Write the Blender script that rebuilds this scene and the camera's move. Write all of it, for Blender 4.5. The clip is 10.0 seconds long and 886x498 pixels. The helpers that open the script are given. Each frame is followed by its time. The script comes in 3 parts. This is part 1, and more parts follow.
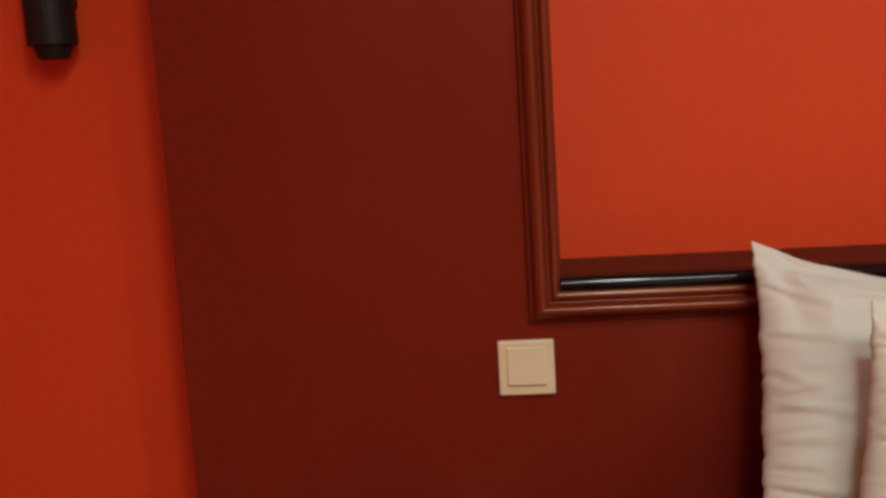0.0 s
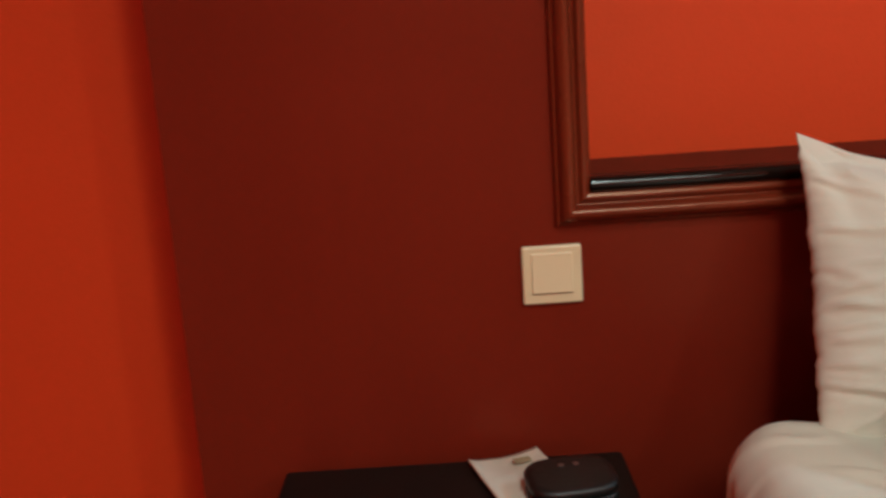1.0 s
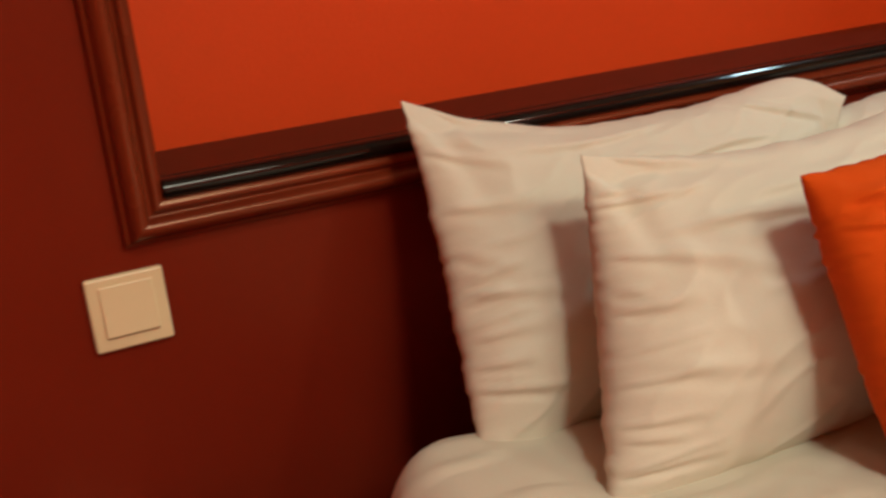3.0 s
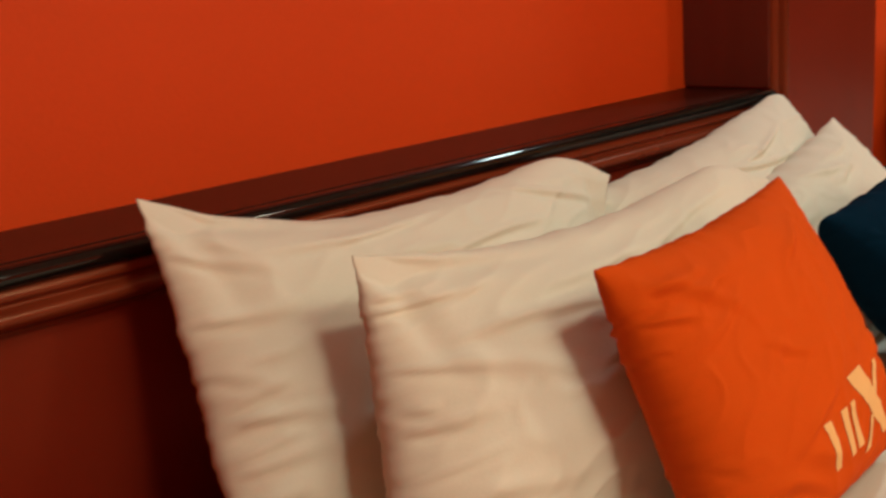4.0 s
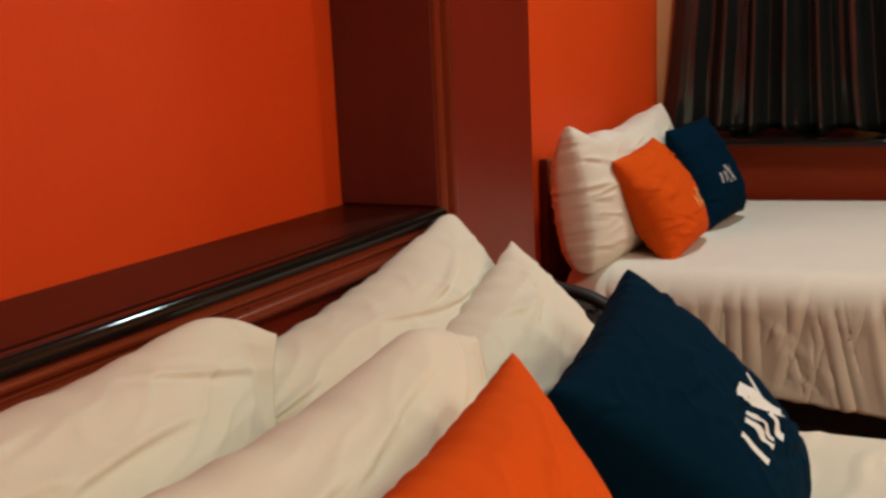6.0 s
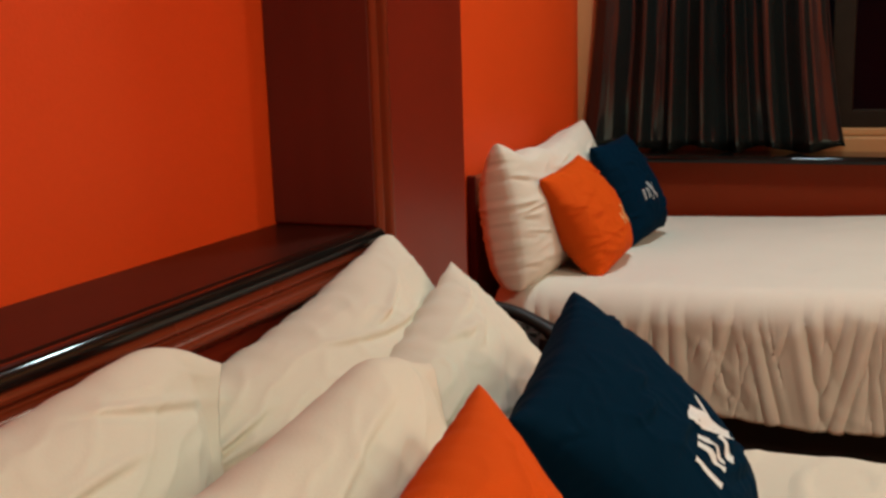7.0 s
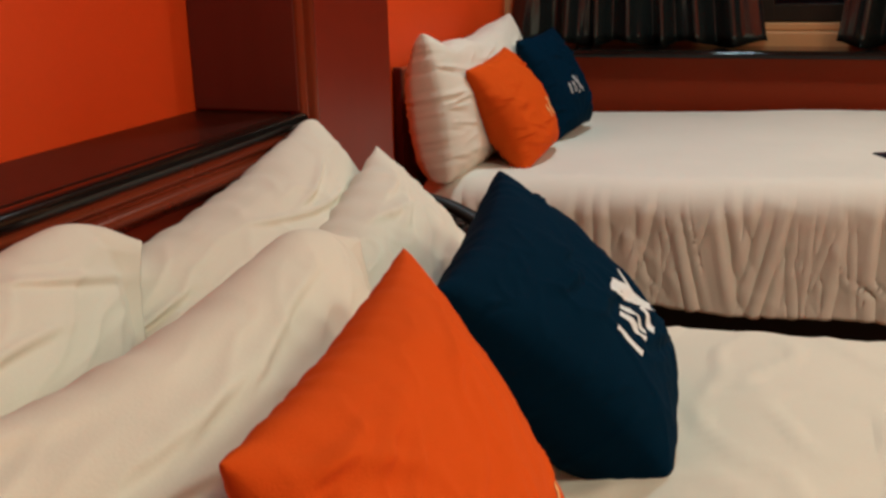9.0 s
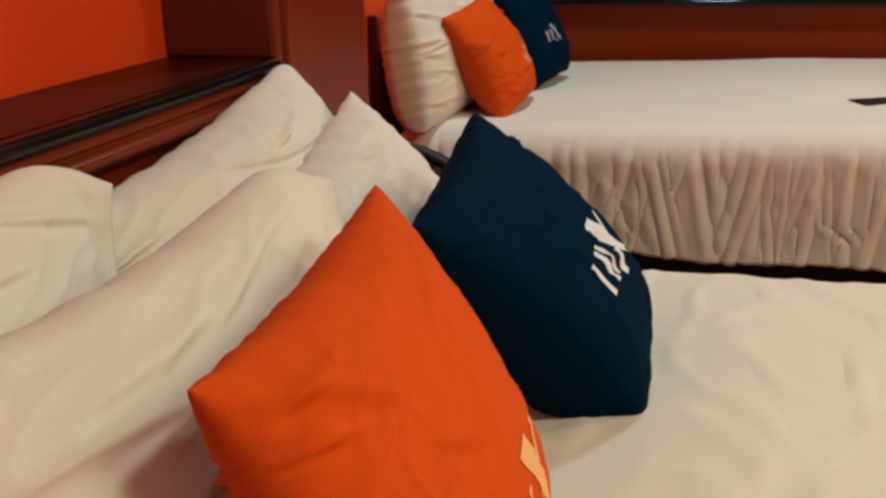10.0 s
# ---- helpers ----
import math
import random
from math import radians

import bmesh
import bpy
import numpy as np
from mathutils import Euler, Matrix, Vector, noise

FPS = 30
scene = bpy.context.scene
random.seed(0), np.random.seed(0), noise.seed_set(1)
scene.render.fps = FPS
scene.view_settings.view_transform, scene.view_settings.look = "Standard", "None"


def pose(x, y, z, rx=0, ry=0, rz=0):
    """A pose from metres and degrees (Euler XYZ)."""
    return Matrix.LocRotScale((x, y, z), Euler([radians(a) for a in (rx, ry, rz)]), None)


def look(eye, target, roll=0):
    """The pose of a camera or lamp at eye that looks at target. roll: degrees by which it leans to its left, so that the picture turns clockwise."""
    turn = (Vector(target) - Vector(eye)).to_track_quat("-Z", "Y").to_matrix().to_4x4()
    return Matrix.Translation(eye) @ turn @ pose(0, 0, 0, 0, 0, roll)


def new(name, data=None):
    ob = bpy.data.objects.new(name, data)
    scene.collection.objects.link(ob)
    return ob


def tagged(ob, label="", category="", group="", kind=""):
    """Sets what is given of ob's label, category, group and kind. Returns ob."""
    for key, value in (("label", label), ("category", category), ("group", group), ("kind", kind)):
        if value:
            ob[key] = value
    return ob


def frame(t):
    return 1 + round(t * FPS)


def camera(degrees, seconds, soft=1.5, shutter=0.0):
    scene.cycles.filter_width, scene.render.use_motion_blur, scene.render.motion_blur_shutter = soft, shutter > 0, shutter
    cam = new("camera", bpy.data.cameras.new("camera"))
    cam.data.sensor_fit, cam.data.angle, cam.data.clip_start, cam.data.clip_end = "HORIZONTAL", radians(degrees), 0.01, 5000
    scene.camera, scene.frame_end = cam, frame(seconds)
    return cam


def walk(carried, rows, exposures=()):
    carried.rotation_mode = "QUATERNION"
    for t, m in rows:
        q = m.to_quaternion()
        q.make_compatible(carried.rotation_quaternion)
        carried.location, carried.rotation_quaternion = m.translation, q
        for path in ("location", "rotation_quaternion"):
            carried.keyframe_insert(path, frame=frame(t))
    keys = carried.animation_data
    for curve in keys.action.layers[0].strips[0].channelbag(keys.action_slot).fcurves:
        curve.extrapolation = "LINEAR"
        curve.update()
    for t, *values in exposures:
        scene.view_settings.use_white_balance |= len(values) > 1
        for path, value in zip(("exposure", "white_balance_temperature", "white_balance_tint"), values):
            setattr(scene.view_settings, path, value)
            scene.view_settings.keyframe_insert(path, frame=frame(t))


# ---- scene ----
cam = camera(47.1, 10.0, soft=2.8, shutter=0.35)
PATH = [
    (0, (0.069, -1.507, 1.241), (-0.118, 0.465, 0.963), -3.5),
    (0.5, (-0.01, -1.45, 1.235), (-0.16, 0.508, 0.854), -3.9),
    (1, (-0.094, -1.407, 1.202), (-0.116, 0.545, 0.767), -3.9),
    (1.5, (-0.1, -1.275, 1.189), (0.132, 0.647, 0.688), -3.5),
    (2, (-0.091, -1.191, 1.196), (0.311, 0.689, 0.644), -4.6),
    (3.3, (-0.076, -1.09, 1.206), (0.847, 0.589, 0.633), -5.7),
    (3.5, (-0.056, -1.069, 1.194), (0.948, 0.58, 0.671), -5.7),
    (4, (-0.023, -0.992, 1.203), (1.21, 0.5, 0.699), -4.9),
    (4.5, (-0.026, -0.866, 1.221), (1.394, 0.452, 0.726), -4.0),
    (5, (0.011, -0.781, 1.217), (1.565, 0.384, 0.737), -3.3),
    (5.5, (0.133, -0.77, 1.224), (1.779, 0.29, 0.813), -3.1),
    (6, (0.196, -0.751, 1.224), (1.918, 0.187, 0.831), -2.6),
    (7.5, (0.199, -0.693, 1.239), (2.016, 0.043, 0.843), -1.7),
    (8, (0.2, -0.7, 1.227), (2.021, -0.001, 0.784), -1.6),
    (8.5, (0.199, -0.704, 1.214), (2.018, -0.035, 0.72), -1.5),
    (9, (0.197, -0.705, 1.2), (2.01, -0.069, 0.644), -1.4),
    (9.5, (0.198, -0.709, 1.189), (2.006, -0.102, 0.587), -1.3),
    (10, (0.197, -0.711, 1.184), (1.997, -0.118, 0.546), -1.5),
]
EXPOSE = [(0, 0.02, 4680, -5), (2.0, 0.12, 4720, -5), (3.5, -0.02, 5880, 0.5), (5.0, -0.08, 5780, -2), (5.5, -0.08, 5740, -1), (7.5, -0.06, 5640, 0), (10, -0.09, 5420, 0)]
walk(cam, [(t, look(eye, target, roll)) for t, eye, target, roll in PATH], EXPOSE)

# ---- world, lamps ----
world = bpy.data.worlds.new("night")
scene.world = world
world.use_nodes = True
world.node_tree.nodes["Background"].inputs[0].default_value = (0.10, 0.14, 0.25, 1)
world.node_tree.nodes["Background"].inputs[1].default_value = 0.06
LAMPS = [  # place, radius, watts, colour
    ((0.36, -1.70, 2.54), 0.12, 15, (1.0, 0.87, 0.64)),
    # the second lamp, 0.50 wide, is an added soft fill that lifts the shadows
    ((0.55, -2.60, 2.54), 0.50, 24, (1.0, 0.86, 0.61)),
    ((2.38, -0.45, 2.54), 0.10, 14.5, (0.91, 1.0, 0.96)),
    ((2.35, -3.10, 2.54), 0.12, 35, (1.0, 0.86, 0.62)),
]
for place, radius, watts, tint in LAMPS:
    data = bpy.data.lights.new("ceiling_lamp_light", "AREA")
    data.shape, data.size, data.energy, data.color = "DISK", radius * 2, watts, tint
    new("ceiling_lamp_light", data).location = place


# ---- materials ----
def material(name, colour, rough=0.6, grain=0.0, scale=30.0, bump=0.0, coat=0.0, spec=0.5, stretch=(1, 1, 1), second=None, sheen=0.0, metal=0.0, blotch=0.12, crease=0.0, tint=None):
    m = bpy.data.materials.new(name)
    m.use_nodes = True
    n, l = m.node_tree.nodes, m.node_tree.links
    b = n["Principled BSDF"]
    b.inputs["Roughness"].default_value = rough
    b.inputs["Coat Weight"].default_value = coat
    b.inputs["Coat Roughness"].default_value = 0.08
    b.inputs["Specular IOR Level"].default_value = spec
    if tint:
        b.inputs["Specular Tint"].default_value = (*tint, 1)
    b.inputs["Sheen Weight"].default_value = sheen
    b.inputs["Metallic"].default_value = metal
    tex = n.new("ShaderNodeTexCoord")
    mp = n.new("ShaderNodeMapping")
    mp.inputs["Scale"].default_value = stretch
    l.new(tex.outputs["Object"], mp.inputs["Vector"])
    fine, wide = n.new("ShaderNodeTexNoise"), n.new("ShaderNodeTexNoise")
    fine.inputs["Scale"].default_value, fine.inputs["Detail"].default_value = scale, 6
    wide.inputs["Scale"].default_value, wide.inputs["Detail"].default_value = 2.3, 3
    l.new(mp.outputs["Vector"], fine.inputs["Vector"])
    l.new(tex.outputs["Object"], wide.inputs["Vector"])
    mix = n.new("ShaderNodeMix")
    mix.data_type = "RGBA"
    dark = second or tuple(c * (1 - grain) for c in colour)
    mix.inputs[6].default_value, mix.inputs[7].default_value = (*dark, 1), (*colour, 1)
    l.new(fine.outputs["Fac"], mix.inputs[0])
    hue = n.new("ShaderNodeHueSaturation")
    rng = n.new("ShaderNodeMapRange")
    rng.inputs[1].default_value, rng.inputs[2].default_value = 0.3, 0.7
    rng.inputs[3].default_value, rng.inputs[4].default_value = 1 - blotch, 1 + blotch * 0.5
    l.new(wide.outputs["Fac"], rng.inputs[0])
    l.new(rng.outputs[0], hue.inputs["Value"])
    l.new(mix.outputs[2], hue.inputs["Color"])
    l.new(hue.outputs["Color"], b.inputs["Base Color"])
    r2 = n.new("ShaderNodeMapRange")
    r2.inputs[3].default_value, r2.inputs[4].default_value = rough * 0.85, min(1, rough * 1.2)
    l.new(wide.outputs["Fac"], r2.inputs[0])
    l.new(r2.outputs[0], b.inputs["Roughness"])
    if crease:
        rg = n.new("ShaderNodeTexNoise")
        rg.noise_type = "RIDGED_MULTIFRACTAL"
        rg.inputs["Scale"].default_value, rg.inputs["Detail"].default_value, rg.inputs["Distortion"].default_value = 7.0, 2.5, 0.6
        mc = n.new("ShaderNodeMapping")
        mc.inputs["Scale"].default_value, mc.inputs["Rotation"].default_value = (0.7, 1.0, 1.9), (0.2, 0.25, 0.1)
        l.new(tex.outputs["Object"], mc.inputs["Vector"])
        l.new(mc.outputs["Vector"], rg.inputs["Vector"])
        bc = n.new("ShaderNodeBump")
        bc.inputs["Strength"].default_value, bc.inputs["Distance"].default_value = 1.0, crease
        l.new(rg.outputs["Fac"], bc.inputs["Height"])
        l.new(bc.outputs["Normal"], b.inputs["Normal"])
    if bump:
        bp = n.new("ShaderNodeBump")
        bp.inputs["Strength"].default_value, bp.inputs["Distance"].default_value = 1.0, bump
        l.new(fine.outputs["Fac"], bp.inputs["Height"])
        if crease:
            l.new(bc.outputs["Normal"], bp.inputs["Normal"])
        l.new(bp.outputs["Normal"], b.inputs["Normal"])
    return m


def glow(name, colour, strength):
    m = bpy.data.materials.new(name)
    m.use_nodes = True
    b = m.node_tree.nodes["Principled BSDF"]
    b.inputs["Base Color"].default_value = (0.8, 0.8, 0.8, 1)
    b.inputs["Emission Color"].default_value = (*colour, 1)
    b.inputs["Emission Strength"].default_value = strength
    return m


def clear_glass():
    m = bpy.data.materials.new("window_glass")
    m.use_nodes = True
    b = m.node_tree.nodes["Principled BSDF"]
    b.inputs["Base Color"].default_value = (0.9, 0.95, 0.95, 1)
    b.inputs["Roughness"].default_value = 0.02
    b.inputs["Transmission Weight"].default_value = 1.0
    b.inputs["IOR"].default_value = 1.18
    return m


ORANGE_PAINT = material("orange_wall_paint", (0.67, 0.062, 0.002), 0.55, 0.05, 160, 0.0004, spec=0.2, blotch=0.05)
RED_PANEL = material("dark_red_lacquer_panel", (0.185, 0.0180, 0.0062), 0.32, 0.16, 14, 0.0001, 0.0, spec=0.30, tint=(1.0, 0.52, 0.30), stretch=(1, 1, 0.12), blotch=0.10)
DARK_WOOD = material("dark_brown_lacquer", (0.040, 0.009, 0.005), 0.36, 0.3, 20, 0.0001, 0.0, spec=0.22, stretch=(0.1, 1, 1))
NICHE_WOOD = material("dark_red_brown_lacquer", (0.150, 0.034, 0.022), 0.30, 0.3, 20, 0.0002, 0.0, spec=0.3, stretch=(1, 1, 0.1), tint=(1.0, 0.55, 0.4))
FRAME_WOOD = material("window_frame_wood", (0.028, 0.017, 0.010), 0.7, 0.4, 25, 0.0002, spec=0.08)
MOULD_WOOD = material("red_mahogany_moulding", (0.21, 0.034, 0.009), 0.26, 0.4, 40, 0.0002, 0.10, tint=(1.0, 0.6, 0.35), stretch=(0.08, 1, 0.5), second=(0.09, 0.012, 0.005))
MOULD_UP = material("red_mahogany_moulding_upright", (0.21, 0.034, 0.009), 0.26, 0.4, 40, 0.0002, 0.10, tint=(1.0, 0.6, 0.35), stretch=(1, 1, 0.08), second=(0.09, 0.012, 0.005))
BLACK_GLOSS = material("black_gloss_lacquer", (0.008, 0.006, 0.005), 0.07, 0.2, 30, 0.0, 0.0, spec=0.4)
SILL_BLACK = material("black_sill_lacquer", (0.007, 0.005, 0.004), 0.07, 0.2, 30, 0.0, 0.0, spec=0.28)
BLACK_WOOD = material("black_brown_wood", (0.012, 0.007, 0.005), 0.55, 0.4, 25, 0.0002, 0.0, spec=0.25, stretch=(0.15, 1, 1))
LINEN = material("white_cotton", (0.690, 0.652, 0.538), 0.85, 0.05, 420, 0.0002, spec=0.2, blotch=0.04, crease=0.0038)
LINEN_FAR = material("white_cotton_cover", (0.730, 0.690, 0.590), 0.8, 0.05, 420, 0.0004, spec=0.2, blotch=0.05, crease=0.004)
ORANGE_CLOTH = material("orange_cotton", (0.60, 0.076, 0.001), 0.85, 0.10, 600, 0.0004, spec=0.08, crease=0.0052, blotch=0.06)
NAVY_CLOTH = material("navy_cotton", (0.0010, 0.0135, 0.032), 0.9, 0.2, 600, 0.0003, spec=0.04, crease=0.002, blotch=0.1)
PRINT = material("white_print", (0.68, 0.71, 0.70), 0.7, 0.05, 80)
PRINT_FADED = material("worn_grey_print", (0.36, 0.38, 0.38), 0.8, 0.3, 120)
PRINT_CREAM = material("cream_print", (0.80, 0.45, 0.16), 0.7, 0.05, 80)
IVORY = material("ivory_plastic", (0.80, 0.70, 0.43), 0.35, 0.03, 60, blotch=0.04)
# darker ivory: painted shade under the switch rocker, and the packet's print
IVORY_SHADE = material("dark_ivory_shade_and_print", (0.42, 0.33, 0.19), 0.5)
CURTAIN = material("dark_brown_satin", (0.068, 0.080, 0.072), 0.17, 0.25, 60, 0.0001, spec=0.6, metal=0.82, stretch=(1, 1, 0.1))
TAN = material("tan_paint", (0.52, 0.25, 0.085), 0.6, 0.08, 90, 0.0002)
RED_PAINT = material("brick_red_paint", (0.30, 0.045, 0.011), 0.6, 0.1, 90, 0.0002, spec=0.15)
WHITE_PAINT = material("white_ceiling_paint", (0.8, 0.77, 0.72), 0.8, 0.05, 80, 0.0003)
FLOOR_WOOD = material("brown_laminate_floor", (0.42, 0.17, 0.05), 0.4, 0.4, 18, 0.0003, stretch=(1, 0.1, 1))
PAPER = material("cream_paper", (0.80, 0.70, 0.56), 0.7, 0.12, 40, 0.0006)
BLACK_PLASTIC = material("black_plastic", (0.014, 0.010, 0.008), 0.5, 0.2, 200, 0.0002, spec=0.25)
LEATHER = material("black_leather", (0.014, 0.011, 0.009), 0.42, 0.4, 120, 0.0008)
STEEL = material("brushed_steel", (0.55, 0.53, 0.5), 0.35, 0.1, 60, metal=1.0)
BLUE_PLASTIC = material("dark_blue_glass", (0.010, 0.035, 0.06), 0.12, 0.1, 60, coat=0.5)
HEAD_WOOD = material("orange_brown_veneer", (0.36, 0.075, 0.020), 0.4, 0.25, 30, 0.0002, stretch=(1, 1, 0.1))
NIGHT_WALL = material("dark_facade_render", (0.05, 0.055, 0.065), 0.9, 0.3, 6, 0.002)
GLASS = clear_glass()


# ---- building helpers ----
def part(name, bm, mat, parent=None, label="", smooth=False):
    me = bpy.data.meshes.new(name)
    bm.to_mesh(me)
    bm.free()
    me.materials.append(mat)
    if smooth:
        for p in me.polygons:
            p.use_smooth = True
    ob = new(name, me)
    if parent is not None:
        ob.parent = parent
    if label:
        ob["label"] = label
    return ob


def box(x0, x1, y0, y1, z0, z1, bevel=0.0, segments=2, bm=None):
    b = bm or bmesh.new()
    r = bmesh.ops.create_cube(b, size=1)
    for v in r["verts"]:
        v.co = Vector((x0 + (v.co.x + 0.5) * (x1 - x0), y0 + (v.co.y + 0.5) * (y1 - y0), z0 + (v.co.z + 0.5) * (z1 - z0)))
    if bevel:
        edges = list({e for v in r["verts"] for e in v.link_edges})
        bmesh.ops.bevel(b, geom=edges, offset=bevel, segments=segments, affect="EDGES", profile=0.5)
    return b


def tube(radius, z0, z1, n=32, top=None, bm=None, cx=0.0, cy=0.0):
    b = bm or bmesh.new()
    bmesh.ops.create_cone(b, cap_ends=True, segments=n, radius1=radius, radius2=top or radius, depth=z1 - z0,
                          matrix=Matrix.Translation((cx, cy, (z0 + z1) / 2)))
    return b


def empty(name, place, label, category, group="", kind=""):
    e = new(name)
    e.location = place
    e.empty_display_size = 0.05
    return tagged(e, label, category, group, kind)


def sheet(fn, nu, nv, bm=None):
    """A grid mesh of the points fn(i / nu, j / nv)."""
    b = bm or bmesh.new()
    g = [[b.verts.new(fn(i / nu, j / nv)) for j in range(nv + 1)] for i in range(nu + 1)]
    for i in range(nu):
        for j in range(nv):
            b.faces.new((g[i][j], g[i + 1][j], g[i + 1][j + 1], g[i][j + 1]))
    return b


# ---- room ----
WALL_Y, WIN_X = 0.163, 3.30
X0, Y0, TOP = -1.75, -3.6, 2.60
tagged(part("floor", box(X0 - 0.2, WIN_X + 0.2, Y0 - 0.2, WALL_Y + 0.2, -0.12, 0.0), FLOOR_WOOD), "brown laminate floor of the room", "floor", kind="structure")
tagged(part("ceiling", box(X0 - 0.2, WIN_X + 0.2, Y0 - 0.2, WALL_Y + 0.2, TOP, TOP + 0.12), WHITE_PAINT), "plain white ceiling", "ceiling", kind="structure")
tagged(part("wall_north", box(X0, WIN_X, WALL_Y, WALL_Y + 0.2, 0, TOP), ORANGE_PAINT), "bright orange painted wall behind the beds", "wall", kind="structure")
tagged(part("wall_west", box(X0 - 0.2, X0, Y0, WALL_Y + 0.2, 0, TOP), ORANGE_PAINT), "orange painted side wall", "wall", kind="structure")
tagged(part("wall_south", box(X0, WIN_X, Y0 - 0.2, Y0, 0, TOP), ORANGE_PAINT), "orange painted wall opposite the beds", "wall", kind="structure")
# window wall: red below the sill, tan above, with a real opening
WY0, WY1, WZ0, WZ1 = -1.95, -0.06, 0.93, 2.15
east = box(WIN_X, WIN_X + 0.2, WY1, WALL_Y + 0.2, 0.90, TOP)
box(WIN_X, WIN_X + 0.2, Y0 - 0.2, WY0, 0.90, TOP, bm=east)
box(WIN_X, WIN_X + 0.2, WY0, WY1, WZ1, TOP, bm=east)
tagged(part("wall_east", east, TAN), "tan painted window wall above the sill", "wall", kind="structure")
tagged(part("wall_east_dado", box(WIN_X, WIN_X + 0.2, Y0 - 0.2, WALL_Y + 0.2, 0, 0.90), RED_PAINT), "brick-red painted wall below the window sill", "wall", kind="structure")


def window():
    w = empty("window_1", (WIN_X + 0.1, (WY0 + WY1) / 2, WZ0), "dark brown framed window at night behind curtains", "window", kind="structure")
    ox, oy, oz = w.location

    def put(name, mat, x0, x1, y0, y1, z0, z1, bevel=0.004, label=""):
        return part(name, box(x0 - ox, x1 - ox, y0 - oy, y1 - oy, z0 - oz, z1 - oz, bevel), mat, w, label)

    put("window_sill", SILL_BLACK, 3.17, WIN_X + 0.03, Y0 + 0.02, WALL_Y - 0.005, 0.902, 0.924, 0.008, "black gloss window sill")
    lip = sheet(lambda a, c: Vector((3.172 - ox + 0.015 * math.cos(c * 6.2832), Y0 + 0.02 + a * (WALL_Y - 0.03 - Y0) - oy, 0.914 - oz + 0.0115 * math.sin(c * 6.2832))), 2, 24)
    bmesh.ops.remove_doubles(lip, verts=lip.verts, dist=0.0001)
    bmesh.ops.recalc_face_normals(lip, faces=lip.faces)
    part("sill_nosing", lip, SILL_BLACK, w, smooth=True)
    put("window_stool", TAN, WIN_X + 0.035, WIN_X + 0.16, WY0, WY1, 0.905, 0.965, 0.006, "tan painted inner ledge")
    put("window_track", TAN, WIN_X + 0.06, WIN_X + 0.13, WY0, WY1, 0.966, 0.988, 0.004)
    for y in (WY0 + 0.03, -1.30, -0.60, WY1 - 0.03):
        put("window_frame", FRAME_WOOD, WIN_X + 0.07, WIN_X + 0.13, y - 0.03, y + 0.03, 0.99, WZ1)
    for z in (1.014, 1.55, WZ1 - 0.03):
        put("window_rail", FRAME_WOOD, WIN_X + 0.072, WIN_X + 0.128, WY0, WY1, z - 0.025, z + 0.025)
    for a, b in ((WY0 + 0.06, -1.33), (-1.27, -0.63), (-0.57, WY1 - 0.06)):
        for c, d in ((1.04, 1.525), (1.575, WZ1 - 0.055)):
            p = put("pane", GLASS, WIN_X + 0.097, WIN_X + 0.103, a, b, c, d, 0.0)
            p.visible_shadow = False


window()


def curtain(y0, y1, flare0, flare1, bottom, seed, label):
    """Hanging satin folds between y0 and y1; the free edges swing out by flare towards the hem."""
    rnd = random.Random(seed)
    ph = [rnd.uniform(0, 6.28) for _ in range(4)]

    def fn(a, b):
        z = 2.30 + (bottom - 2.30) * b
        low = b ** 3
        y = y0 + flare0 * low + (y1 + flare1 * low - y0 - flare0 * low) * a
        y += 0.010 * math.sin(9 * a + ph[0]) * b
        s = 2.6 + a * abs(y1 - y0) / 0.080 * 2 * math.pi + 2.4 * noise.noise(Vector((a * 5.0, b * 0.5, seed)))
        size = 0.75 + 0.5 * noise.noise(Vector((a * 9, 3.3, seed)))
        x = 3.240 + 0.048 * size * (2 * (math.sin(s / 2 + 0.12 * math.sin(2.5 * b + ph[2])) ** 2 + 0.02) ** 0.42 - 1.05) + 0.007 * math.sin(s * 1.63 + ph[3])
        x += 0.006 * noise.noise(Vector((a * 14, b * 9, seed)))
        z += 0.010 * math.sin(s * 0.5 + ph[2]) * (b == 1)
        return Vector((x, y, z))

    ob = part("curtain", sheet(fn, 300, 46), CURTAIN, smooth=True)
    mod = ob.modifiers.new("thickness", "SOLIDIFY")
    mod.thickness = 0.003
    return tagged(ob, label, "curtain", "window curtains")


curtain(0.066, -0.525, 0.062, -0.085, 0.935, 3, "dark brown satin curtain hanging over the window sill")
curtain(-0.86, -1.95, 0.05, 0.0, 0.935, 8, "dark brown satin curtain drawn to the window's far end")
rod = part("curtain_rod", bmesh.ops.create_cone(bm := bmesh.new(), cap_ends=True, segments=16, radius1=0.014, radius2=0.014, depth=2.2,
           matrix=Matrix.Translation((3.235, -0.95, 2.31)) @ Matrix.Rotation(radians(90), 4, "X")) and bm, BLACK_WOOD)
tagged(rod, "dark curtain rod above the window", "curtain rod")


